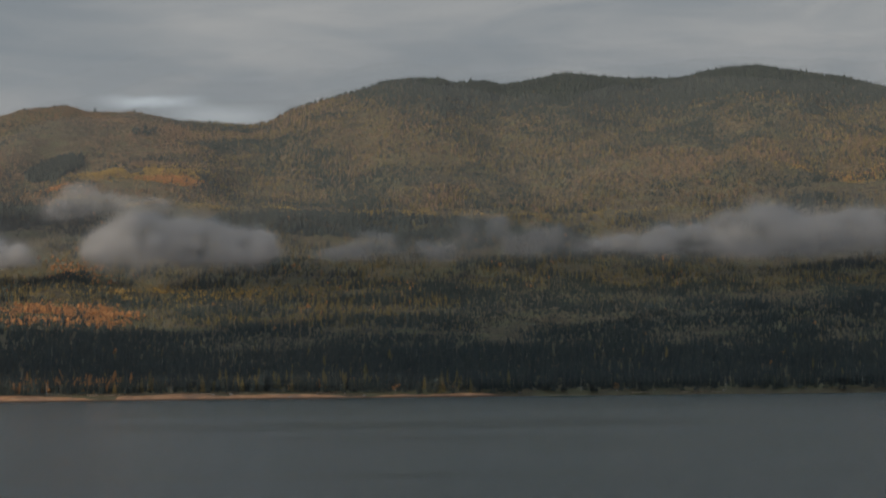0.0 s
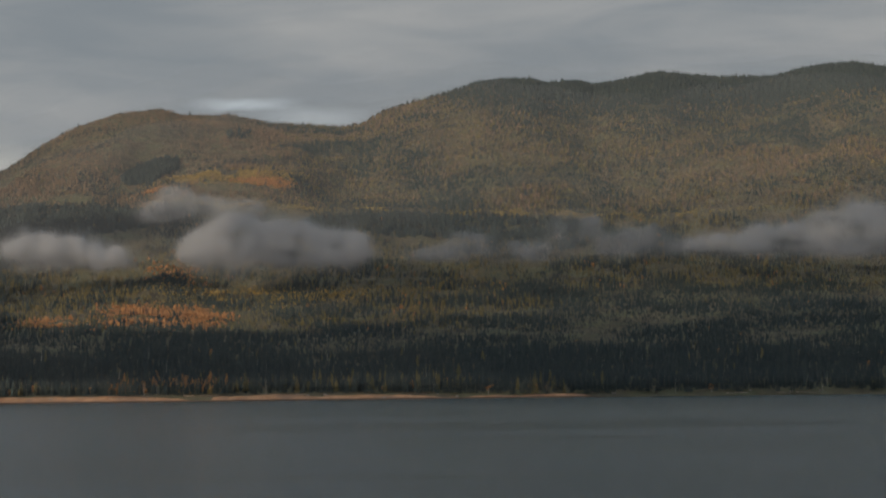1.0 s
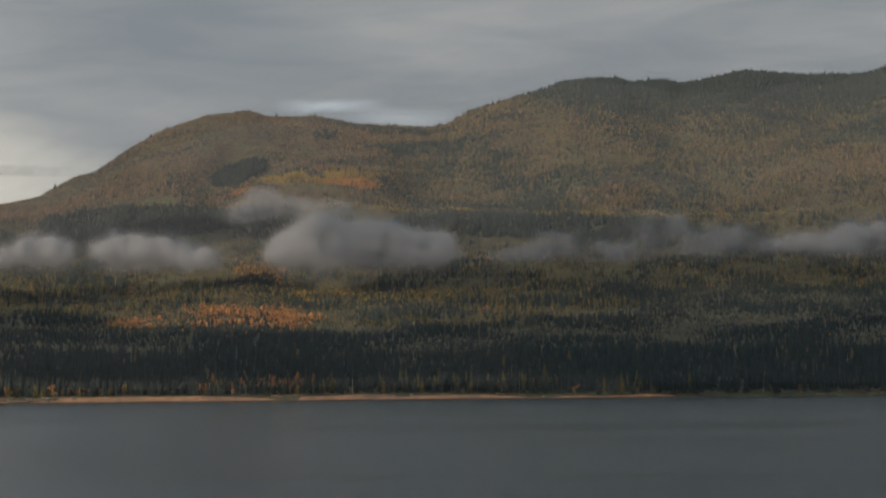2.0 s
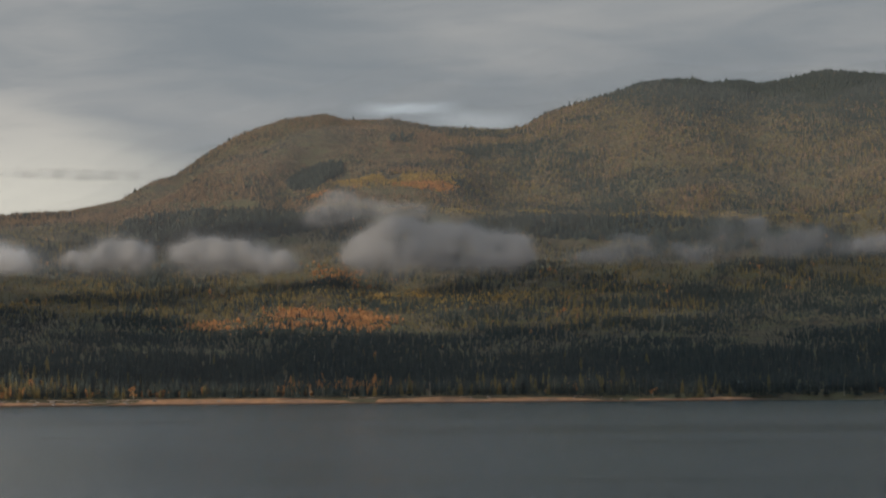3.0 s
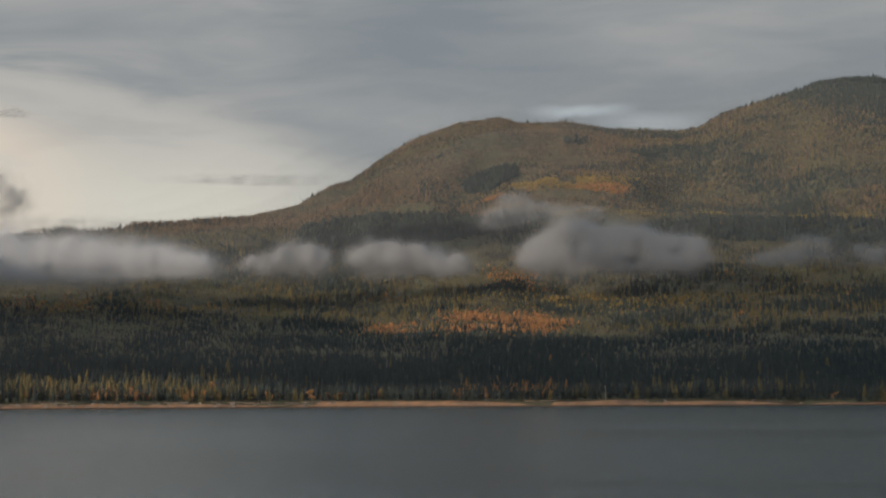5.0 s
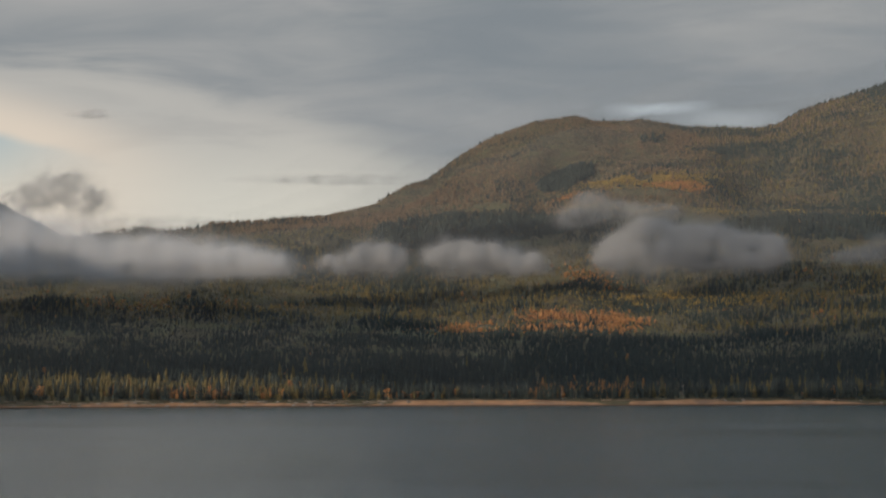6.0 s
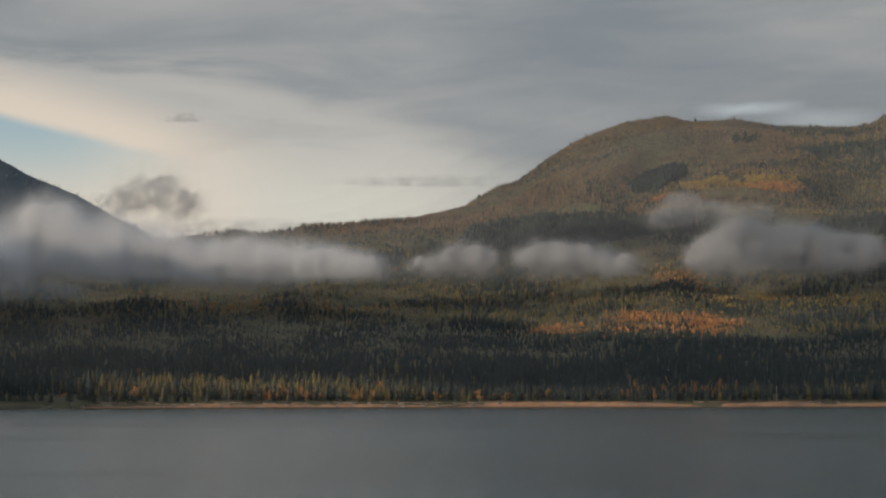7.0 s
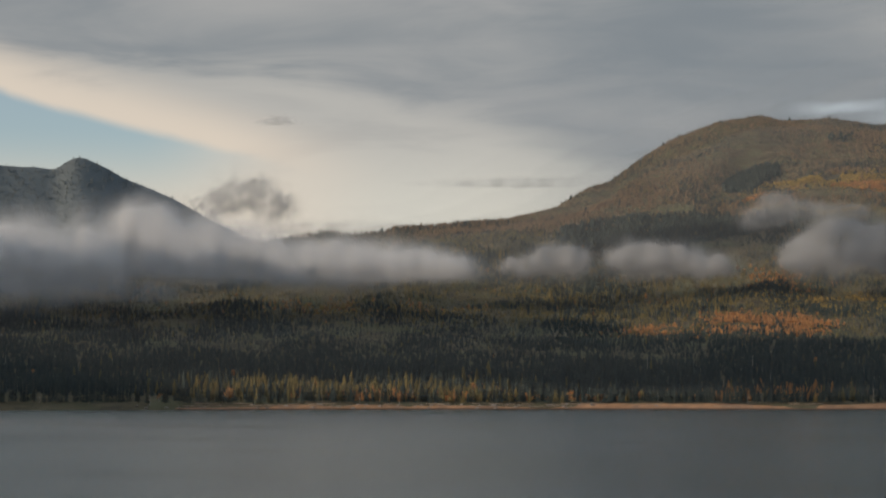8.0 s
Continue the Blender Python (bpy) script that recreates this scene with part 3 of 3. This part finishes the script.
# ---- low cloud ----
def shells(lobes, levels, along=64, round_=18, billow=1.0):
    """Nested skins of one cloud, from its faint outside to its core. Lobes: place along the cloud, height, half width, half height, half depth."""
    L = np.array(lobes, float)
    x0, x1 = (L[:, 0] - 2.0 * L[:, 2]).min(), (L[:, 0] + 2.0 * L[:, 2]).max()
    u = np.linspace(x0, x1, along)
    w = np.exp(-(((u[:, None] - L[:, 0]) / L[:, 2]) ** 2)) + 1e-9
    mid = (w * (L[:, 1] - 0.15 * L[:, 3])).sum(1) / w.sum(1)
    turn = np.linspace(0, 2 * np.pi, round_, endpoint=False)
    ca, sa = np.cos(turn)[None, :], np.sin(turn)[None, :]
    reach, deep = 2.2 * L[:, 3].max() + np.ptp(L[:, 1]), 2.2 * L[:, 4].max()

    def field(r):
        x, y, z = u[:, None] + 0 * r, r * ca * deep, mid[:, None] + r * sa * reach
        f = 0
        for lx, lz, hw, hh, hd in L:
            dz = (z - lz) / hh
            f = f + np.exp(-(((x - lx) / hw) ** 2) - np.where(dz < 0, 1.9 * dz, dz) ** 2 - (y / hd) ** 2)
        size = max(L[:, 3].max(), 0.35 * L[:, 2].max())
        puff = fbm(x + 0.6 * y + 3000, z + 0.5 * y + 3000, size * 1.1, 4, int(abs(x0)) % 61)
        curl = fbm(x + 0.4 * y + 900, z - 0.3 * y + 900, size * 0.42, 3, 7)
        # billows shape the rim, while the core stays whole
        return f / core[:, None] ** 0.28 * (1 + billow * smooth(r, 0.03, 0.3) * (1.9 * puff + 1.2 * curl))

    core = np.exp(-((u[:, None] - L[:, 0]) / L[:, 2]) ** 2 - ((mid[:, None] - L[:, 1]) / L[:, 3]) ** 2).sum(1) + 1e-6
    verts, faces = [], []
    rs = np.linspace(0, 1, 36)
    stack = [field(np.full((along, round_), r)) for r in rs]
    for k, level in enumerate(levels):
        hit = np.zeros((along, round_))
        inside = np.ones((along, round_), bool)
        for r0, r1, f0, f1 in zip(rs, rs[1:], stack, stack[1:]):
            share = np.clip((f0 - level) / np.maximum(f0 - f1, 1e-6), 0, 1)
            inside &= f0 > level
            hit = np.where(inside, r0 + (r1 - r0) * np.where(f1 < level, share, 1.0), hit)
        for _ in range(2):
            hit = (hit + 0.5 * np.roll(hit, 1, 1) + 0.5 * np.roll(hit, -1, 1)) / 2
        p = np.stack([u[:, None] + 0 * hit, hit * ca * deep, mid[:, None] + hit * sa * reach], -1).reshape(-1, 3)
        i = np.arange((along - 1) * round_)
        j = i - i % round_ + (i + 1) % round_
        f = np.stack([i, j, j + round_, i + round_], 1)
        f = f[(hit.ravel()[f] > 1e-4).any(1)]
        verts.append(p)
        faces.append(f + k * along * round_)
    dense = np.repeat(2.0 * (np.arange(len(levels)) + 0.6) / len(levels), along * round_)
    return np.concatenate(verts), np.concatenate(faces), dense


LEVELS = np.linspace(0.09, 0.85, 14) ** 1.15


def soften(mesh, keep):
    """Mist has no skin: its shading normals point mostly up and to the sun, and follow its form only a little."""
    n = np.empty(len(mesh.vertices) * 3, np.float32)
    mesh.vertices.foreach_get("normal", n)
    n = n.reshape(-1, 3)
    lean = np.array((SUN_FROM * 0.55 + Vector((0, 0, 1))).normalized())
    n = n * np.where(n @ lean < 0, -1, 1)[:, None] * keep + lean
    mesh.normals_split_custom_set_from_vertices(n / np.linalg.norm(n, axis=1, keepdims=True))


def cloud(label, lobes, mat=None, puffy=1.0, levels=LEVELS):
    """Lobes: degrees to the left, degrees up, metres off, half width, half height, half depth in metres."""
    turn, off = sum(l[0] for l in lobes) / len(lobes), lobes[0][2]
    local = [(-math.radians(l[0] - turn) * off, EYE + off * math.tan(math.radians(l[1])), l[3], l[4], l[5]) for l in lobes]
    rnd, puffs = random.Random(int(turn * 10)), []
    for x, z, hw, hh, hd in local:
        for _ in range(9 if puffy else 0):
            k = rnd.uniform(0.2, 0.44) * puffy
            puffs.append((x + rnd.uniform(-0.95, 0.95) * hw, z + hh * rnd.uniform(0.0, 0.75), hh * k * rnd.uniform(1.0, 1.7), hh * k, hd * 0.7))
    local = [(x, z, hw * 1.08, hh * 1.05, hd) for x, z, hw, hh, hd in local] + puffs
    v, f, dense = shells(local, levels, 60 + 16 * len(lobes), 20, 1.0 if puffy else 0.25)
    # bent round the lake at its distance
    a = math.radians(turn) - v[:, 0] / off
    v = np.stack([-np.sin(a) * (off + v[:, 1]), np.cos(a) * (off + v[:, 1]), v[:, 2]], -1)
    mesh = raw_mesh("cloud", v, f, mat or M_MIST, True)
    mesh.attributes.new("layer_share", "FLOAT", "POINT").data.foreach_set("value", dense.astype(np.float32))
    soften(mesh, 0.3)
    return tagged(new("cloud", mesh), label, "cloud", "low clouds along the slope")


def shade_bank(label, turns, near, far, mat, high=2500.0, seed=3, dense=1.0):
    """An unseen flat cloud, added up-sun of a strip of the ground to shade it; near and far: the strip's two rims in
    metres off, for each of the turns.
    """
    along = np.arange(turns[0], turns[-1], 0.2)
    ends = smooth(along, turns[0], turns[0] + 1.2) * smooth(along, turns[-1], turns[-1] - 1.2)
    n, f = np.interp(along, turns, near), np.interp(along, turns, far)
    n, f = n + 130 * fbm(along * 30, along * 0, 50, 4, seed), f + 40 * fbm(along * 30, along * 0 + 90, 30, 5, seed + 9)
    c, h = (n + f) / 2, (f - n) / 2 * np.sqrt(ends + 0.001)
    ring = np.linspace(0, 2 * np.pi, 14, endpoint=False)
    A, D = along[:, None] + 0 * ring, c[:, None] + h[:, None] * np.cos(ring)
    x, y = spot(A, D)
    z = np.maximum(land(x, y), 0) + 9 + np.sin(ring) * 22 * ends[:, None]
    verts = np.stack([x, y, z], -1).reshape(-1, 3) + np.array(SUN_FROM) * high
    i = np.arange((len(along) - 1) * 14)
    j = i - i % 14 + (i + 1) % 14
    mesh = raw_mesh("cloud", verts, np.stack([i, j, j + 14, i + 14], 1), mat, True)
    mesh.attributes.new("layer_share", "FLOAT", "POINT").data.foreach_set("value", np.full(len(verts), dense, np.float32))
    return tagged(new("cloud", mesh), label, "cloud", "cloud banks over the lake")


# four clouds out of view, added to cast the slope's dark and dim strips
shade_bank("unseen flat cloud bank added to shade the lower slopes", (-22, -14.5, -11.6, -7, -1.8, -0.8, 5, 9, 11, 17, 18.5, 25, 32.5, 33.5, 47), (1590, 1590, 1590, 1590, 1620, 1815, 1825, 1820, 1800, 1805, 1840, 1945, 1950, 1610, 1590), (2480, 2450, 2450, 2350, 2270, 2270, 2270, 2285, 2245, 2240, 2420, 2470, 2460, 2490, 2520), M_SHADE_BANK)
shade_bank("unseen thin cloud veil added to dim the shore", (-3.5, 0, 4, 8, 10.5), (1650, 1650, 1650, 1660, 1690), (1930, 1950, 1960, 1960, 1900), M_SHADE_VEIL, 2600.0, 41)
shade_bank("unseen ragged cloud added to darken the slope below the bench", (9.5, 12, 14, 17, 21), (2960, 2890, 2870, 2880, 2930), (3010, 3060, 3075, 3060, 2990), M_SHADE_BANK, 3300.0, 21)
shade_bank("unseen broken cloud veil added to dim the right-hand slope", (-22, -15, -8, -2, 4, 8), (2300, 2320, 2240, 2160, 2200, 2400), (3100, 2960, 2900, 2860, 2780, 2560), M_SHADE_VEIL, 2700.0, 33)
cloud("thick grey low cloud hanging before the forested slope", [(10.1, 4.55, 2540, 40, 52, 40), (8.3, 4.5, 2540, 36, 44, 36), (7.0, 4.4, 2540, 28, 36, 30), (6.3, 4.42, 2540, 18, 36, 26), (11.1, 4.4, 2540, 24, 36, 30)])
cloud("thin grey cloud rising above a thicker one", [(11.6, 6.05, 2570, 36, 28, 30), (12.6, 5.85, 2570, 26, 18, 30), (10.0, 5.95, 2570, 40, 16, 30)], M_WISP)
cloud("long low grey cloud against the slope", [(16.6, 4.42, 2540, 34, 33, 34), (15.2, 4.38, 2540, 36, 28, 40), (14.3, 4.28, 2540, 28, 18, 40)], None, 0.8)
cloud("small grey cloud against the slope", [(19.3, 4.48, 2540, 28, 31, 30), (20.3, 4.35, 2540, 28, 20, 24), (18.7, 4.4, 2540, 18, 22, 24)], None, 0.8)
cloud("wide bank of pale low cloud", [(23.2, 4.3, 2420, 42, 20, 40), (24.6, 4.35, 2420, 50, 26, 45), (27.0, 4.35, 2420, 80, 40, 50), (29.6, 4.45, 2420, 80, 46, 50), (31.6, 4.8, 2420, 60, 46, 50), (33.1, 5.6, 2420, 30, 34, 40), (33.3, 4.5, 2420, 80, 52, 50), (36.5, 4.2, 2420, 110, 62, 50), (41, 4.0, 2420, 120, 60, 50)], M_BANK, 0.45)
cloud("low skirt of mist under the cloud bank", [(38, 3.1, 2360, 110, 30, 40), (33.5, 3.4, 2360, 70, 20, 40)], M_WISP)
cloud("thin warm haze hanging before the high slopes", [(turn, 6.4 if turn < 15 else 5.2 if turn < 21 else 4.0, 2760, 260, 200 if turn < 15 else 130 if turn < 21 else 70, 60) for turn in range(-31, 55, 6)], M_AIR, 0.0, LEVELS[::3])
cloud("thin haze hanging before the middle slopes", [(turn, 3.3, 2290, 230, 62, 40) for turn in range(-31, 55, 6)], M_HAZE, 0.0, LEVELS[::4])
cloud("thin haze lying along the shore", [(turn, 1.0, 1690, 200, 44, 30) for turn in range(-31, 55, 7)], M_HAZE, 0.0, LEVELS[::4])
cloud("grey wisp of cloud above the valley", [(30.0, 6.6, 3900, 60, 62, 40), (28.9, 6.3, 3900, 46, 50, 30), (30.9, 6.2, 3900, 40, 36, 30)], M_HIGH, 0.6, np.linspace(0.04, 0.85, 24))
cloud("flat grey streak of cloud above the saddle", [(21.4, 7.2, 4600, 150, 15, 30), (19.6, 7.2, 4600, 90, 13, 30), (20.0, 7.6, 4600, 120, 8, 30)], M_STREAK, 0.0)
cloud("small grey scrap of cloud in the sky", [(28.75, 9.2, 4600, 42, 10, 20), (28.6, 9.3, 4600, 24, 12, 20)], M_STREAK, 0.0)
cloud("low pale mist behind the tree line", [(26.0, 5.62, 3650, 90, 20, 30), (28.2, 5.6, 3650, 80, 24, 30), (24.4, 5.7, 3650, 40, 10, 30)], M_STREAK, 0.0)
cloud("long pale cloud lying along the slope", [(-6.2, 4.6, 2560, 60, 16, 30), (-8.4, 4.6, 2560, 60, 30, 40), (-10.5, 4.75, 2560, 56, 50, 40), (-12.2, 4.6, 2560, 50, 34, 40), (-14.6, 4.7, 2560, 60, 44, 40)], M_DIM, 0.8)
cloud("faint torn wisp of mist on the slope", [(2.5, 4.55, 2560, 38, 24, 20), (3.6, 4.4, 2560, 26, 12, 20)], M_FAINT)
cloud("faint torn wisp of mist on the slope", [(-0.2, 4.45, 2560, 46, 16, 20), (-1.4, 5.2, 2560, 44, 22, 20), (-3.2, 4.6, 2560, 44, 28, 20)], M_FAINT)


# ---- trees along the shore, each on its own ----
def part(name, bm, mat, parent, label=""):
    mesh = bpy.data.meshes.new(name)
    bm.to_mesh(mesh)
    bm.free()
    mesh.materials.append(mat)
    ob = new(name, mesh)
    ob.parent = parent
    return tagged(ob, label)


def tube(bm, points, radii, sides=6):
    """A bent, tapering round bar through the points."""
    rings = []
    for i, (p, r) in enumerate(zip(points, radii)):
        way = (Vector(points[min(i + 1, len(points) - 1)]) - Vector(points[max(i - 1, 0)])).normalized()
        side = way.orthogonal().normalized()
        up = way.cross(side)
        rings.append([bm.verts.new(Vector(p) + (side * math.cos(6.2832 * k / sides) + up * math.sin(6.2832 * k / sides)) * r) for k in range(sides)])
    for a, b in zip(rings, rings[1:]):
        for k in range(sides):
            bm.faces.new((a[k], a[(k + 1) % sides], b[(k + 1) % sides], b[k]))
    bm.faces.new(rings[0][::-1])
    bm.faces.new(rings[-1])


def trunk_of(height, seed, limbs=0):
    rnd, bm = random.Random(seed), bmesh.new()
    bend = [(rnd.uniform(-0.15, 0.15), rnd.uniform(-0.15, 0.15)) for _ in range(4)]
    spine = [(bend[i][0] * i * 0.6, bend[i][1] * i * 0.6, height * (0, 0.3, 0.65, 0.97)[i]) for i in range(4)]
    tube(bm, spine, [height * k for k in (0.013, 0.010, 0.006, 0.0015)])
    for _ in range(limbs):
        h, a = rnd.uniform(0.25, 0.8) * height, rnd.uniform(0, 6.28)
        l = (1 - h / height) * height * 0.35 + 0.6
        tube(bm, [(0, 0, h), (math.cos(a) * l * 0.5, math.sin(a) * l * 0.5, h + l * 0.25), (math.cos(a) * l, math.sin(a) * l, h + l * 0.65)], [height * 0.005, height * 0.0035, height * 0.001], 4)
    return bm


def bough_crown(height, seed, spread):
    """Tiers of drooping boughs, each a bent blade with side sprays."""
    rnd, bm = random.Random(seed), bmesh.new()
    tiers = 13
    for i in range(tiers):
        k = i / (tiers - 1)
        h = height * (0.12 + 0.84 * k)
        reach = height * spread * (1 - k) ** 0.8 * rnd.uniform(0.8, 1.15) + 0.2
        n = 8 if k < 0.6 else 6
        for j in range(n):
            if rnd.random() < 0.1:
                continue
            a, l = 6.2832 * (j + rnd.random() * 0.7) / n, reach * rnd.uniform(0.65, 1.15)
            out, side = Vector((math.cos(a), math.sin(a), 0)), Vector((-math.sin(a), math.cos(a), 0))
            droop = rnd.uniform(0.15, 0.45)
            root = Vector((0, 0, h + 0.25))
            mid, tip = root + out * l * 0.6 + Vector((0, 0, -droop * l * 0.35)), root + out * l + Vector((0, 0, -droop * l))
            w = l * rnd.uniform(0.26, 0.4)
            vs = [bm.verts.new(p) for p in (root, mid + side * w + Vector((0, 0, -0.3)), tip, mid - side * w + Vector((0, 0, -0.3)), mid + Vector((0, 0, 0.12 * l)))]
            for c, d in ((0, 1), (1, 2), (2, 3), (3, 0)):
                bm.faces.new((vs[c], vs[d], vs[4]))
    return bm


def leafy_crown(height, seed):
    """Many small leaf clumps in an uneven crown with gaps."""
    rnd, bm = random.Random(seed), bmesh.new()
    knots = [(Vector((rnd.gauss(0, 0.16), rnd.gauss(0, 0.16), rnd.uniform(0.35, 0.9))) * height, rnd.uniform(0.09, 0.17) * height) for _ in range(9)]
    for c, r in knots:
        for _ in range(16):
            p = c + Vector((rnd.gauss(0, 1), rnd.gauss(0, 1), rnd.gauss(0, 0.8))).normalized() * r * rnd.uniform(0.5, 1.1)
            u = Vector((rnd.gauss(0, 1), rnd.gauss(0, 1), rnd.gauss(0, 1))).normalized()
            w = u.orthogonal().normalized()
            q = rnd.uniform(0.03, 0.06) * height
            vs = [bm.verts.new(p + u * q), bm.verts.new(p + w * q * 0.8 + Vector((0, 0, q * 0.3))), bm.verts.new(p - u * q), bm.verts.new(p - w * q * 0.8)]
            bm.faces.new(vs[:3])
            bm.faces.new((vs[0], vs[2], vs[3]))
    return bm


def shore_tree(kind, seed):
    """One tree of unit stock at the origin; returns its Empty."""
    name, label = {
        "fir": ("fir_tree", "dark green fir standing behind the beach"),
        "larch": ("larch_tree", "yellowing larch standing behind the beach"),
        "autumn": ("autumn_tree", "russet broadleaf tree standing behind the beach"),
        "dead": ("dead_tree", "bare grey dead tree standing behind the beach"),
    }[kind]
    ob = tagged(new(name), label, "tree", "trees along the shore")
    h = 10.0
    if kind in ("fir", "larch"):
        part("trunk", trunk_of(h, seed), M_BARK, ob)
        part("crown", bough_crown(h, seed, 0.17 + 0.015 * (seed % 4)), M_FIR if kind == "fir" else M_LARCH, ob)
    elif kind == "autumn":
        part("trunk", trunk_of(h * 0.9, seed, 6), M_SNAG, ob)
        part("crown", leafy_crown(h, seed), M_RUST, ob)
    else:
        part("trunk", trunk_of(h, seed, 9), M_SNAG, ob)
    return ob


def shore_line(a):
    x, y = spot(a, SHORE)
    return SHORE + 26 * fbm(x, y, 260, 3, 5) - 60 * smooth(a, 24, 34)


def make_shore_trees():
    counts, stock = {"fir": 6, "larch": 4, "autumn": 4, "dead": 3}, {}
    turns = np.linspace(-15.5, 38.5, 300) + rng.uniform(-0.07, 0.07, 300)
    offs = shore_line(turns) + 9 + 18 * smooth(turns, 1, 6) + 22 * rng.uniform(0, 1, 300) ** 1.3
    x, y = spot(turns, offs)
    z = land(x, y) - 0.3
    _, rust, larch, *_ = cover(turns, offs, x, y, z)
    for i in range(300):
        p = rng.uniform()
        kind = "dead" if p > 0.97 else "autumn" if p < rust[i] * 0.7 + 0.03 else "larch" if p < rust[i] * 0.7 + 0.03 + larch[i] * 0.6 else "fir"
        pick = kind, int(rng.integers(counts[kind]))
        size = {"fir": 1.8, "larch": 1.7, "autumn": 1.0, "dead": 1.5}[kind] * float(rng.lognormal(0, 0.2))
        m = pose(float(x[i]), float(y[i]), float(z[i]), 0, 0, float(rng.uniform(0, 360)))
        if pick in stock:
            ob = copy_thing(stock[pick], m)
        else:
            ob = stock[pick] = shore_tree(kind, 10 * list(counts).index(kind) + pick[1])
            ob.matrix_basis = m
        ob.scale = (size * float(rng.uniform(0.85, 1.15)), size, size * float(rng.uniform(0.9, 1.1)))


make_shore_trees()


# ---- driftwood and boulders on the beach ----
def drift_log(seed, length):
    rnd, bm = random.Random(seed), bmesh.new()
    pts = [(length * (k - 0.5), rnd.uniform(-0.2, 0.2), 0.28 + rnd.uniform(-0.05, 0.1)) for k in (0, 0.3, 0.6, 0.85, 1)]
    tube(bm, pts, [0.42, 0.34, 0.3, 0.24, 0.14], 8)
    for _ in range(5):
        a = rnd.uniform(0, 6.28)
        tube(bm, [pts[0], (pts[0][0] - 0.5, math.cos(a) * 0.6, 0.35 + abs(math.sin(a)) * 0.7)], [0.16, 0.05], 5)
    for _ in range(2):
        k = rnd.uniform(-0.2, 0.35) * length
        tube(bm, [(k, 0, 0.4), (k + 0.5, rnd.uniform(-0.6, 0.6), 1.1)], [0.1, 0.04], 5)
    mesh = bpy.data.meshes.new("driftwood_log")
    bm.to_mesh(mesh)
    bm.free()
    mesh.materials.append(M_DRIFT)
    return mesh


def boulder(seed):
    rnd, bm = random.Random(seed), bmesh.new()
    bmesh.ops.create_icosphere(bm, subdivisions=2, radius=1.0)
    off = Vector((seed * 3.1, seed * 1.7, 0))
    for v in bm.verts:
        v.co *= 1 + 0.45 * noise.noise(v.co * 0.9 + off) + 0.15 * noise.noise(v.co * 2.6 + off)
        v.co.z = v.co.z * 0.65 + 0.3
    mesh = bpy.data.meshes.new("boulder")
    bm.to_mesh(mesh)
    bm.free()
    mesh.materials.append(M_ROCK)
    return mesh


def make_litter():
    logs, stones = [drift_log(k, 9 + 2 * k) for k in range(5)], [boulder(k) for k in range(5)]
    for i in range(86):
        wild = i < 62
        turn = float(rng.uniform(18.5, 31.5)) if wild else float(rng.uniform(-2, 17)) if i < 80 else (-6.4, -6.7, -8.0, -8.4, -8.7, -9.0)[i - 80]
        off = float(shore_line(np.array([turn]))[0]) + (float(rng.uniform(6, 26)) if i < 80 else float(rng.uniform(5, 9)))
        x, y = (float(c) for c in spot(turn, off))
        ob = new("driftwood_log", logs[i % 5])
        ob.matrix_basis = pose(x, y, float(land(np.array([x]), np.array([y]))[0]) + 0.45, 0, 0, turn + float(rng.normal(0, 16)))
        size = float(rng.uniform(0.7, 1.3))
        ob.scale = (size, size, size)
        tagged(ob, "bleached grey driftwood log lying on the beach", "log", "driftwood on the beach")
    for i in range(90):
        turn = float(rng.uniform(18, 34)) if i < 70 else float(rng.uniform(-14, 18))
        off = float(shore_line(np.array([turn]))[0]) + float(rng.uniform(1, 20))
        x, y = (float(c) for c in spot(turn, off))
        ob = new("boulder", stones[i % 5])
        ob.matrix_basis = pose(x, y, float(land(np.array([x]), np.array([y]))[0]) + 0.1, 0, 0, float(rng.uniform(0, 360)))
        size = float(rng.uniform(0.6, 1.9))
        ob.scale = (size * 1.3, size, size)
        tagged(ob, "weathered grey boulder at the water's edge", "boulder", "boulders on the beach")


make_litter()
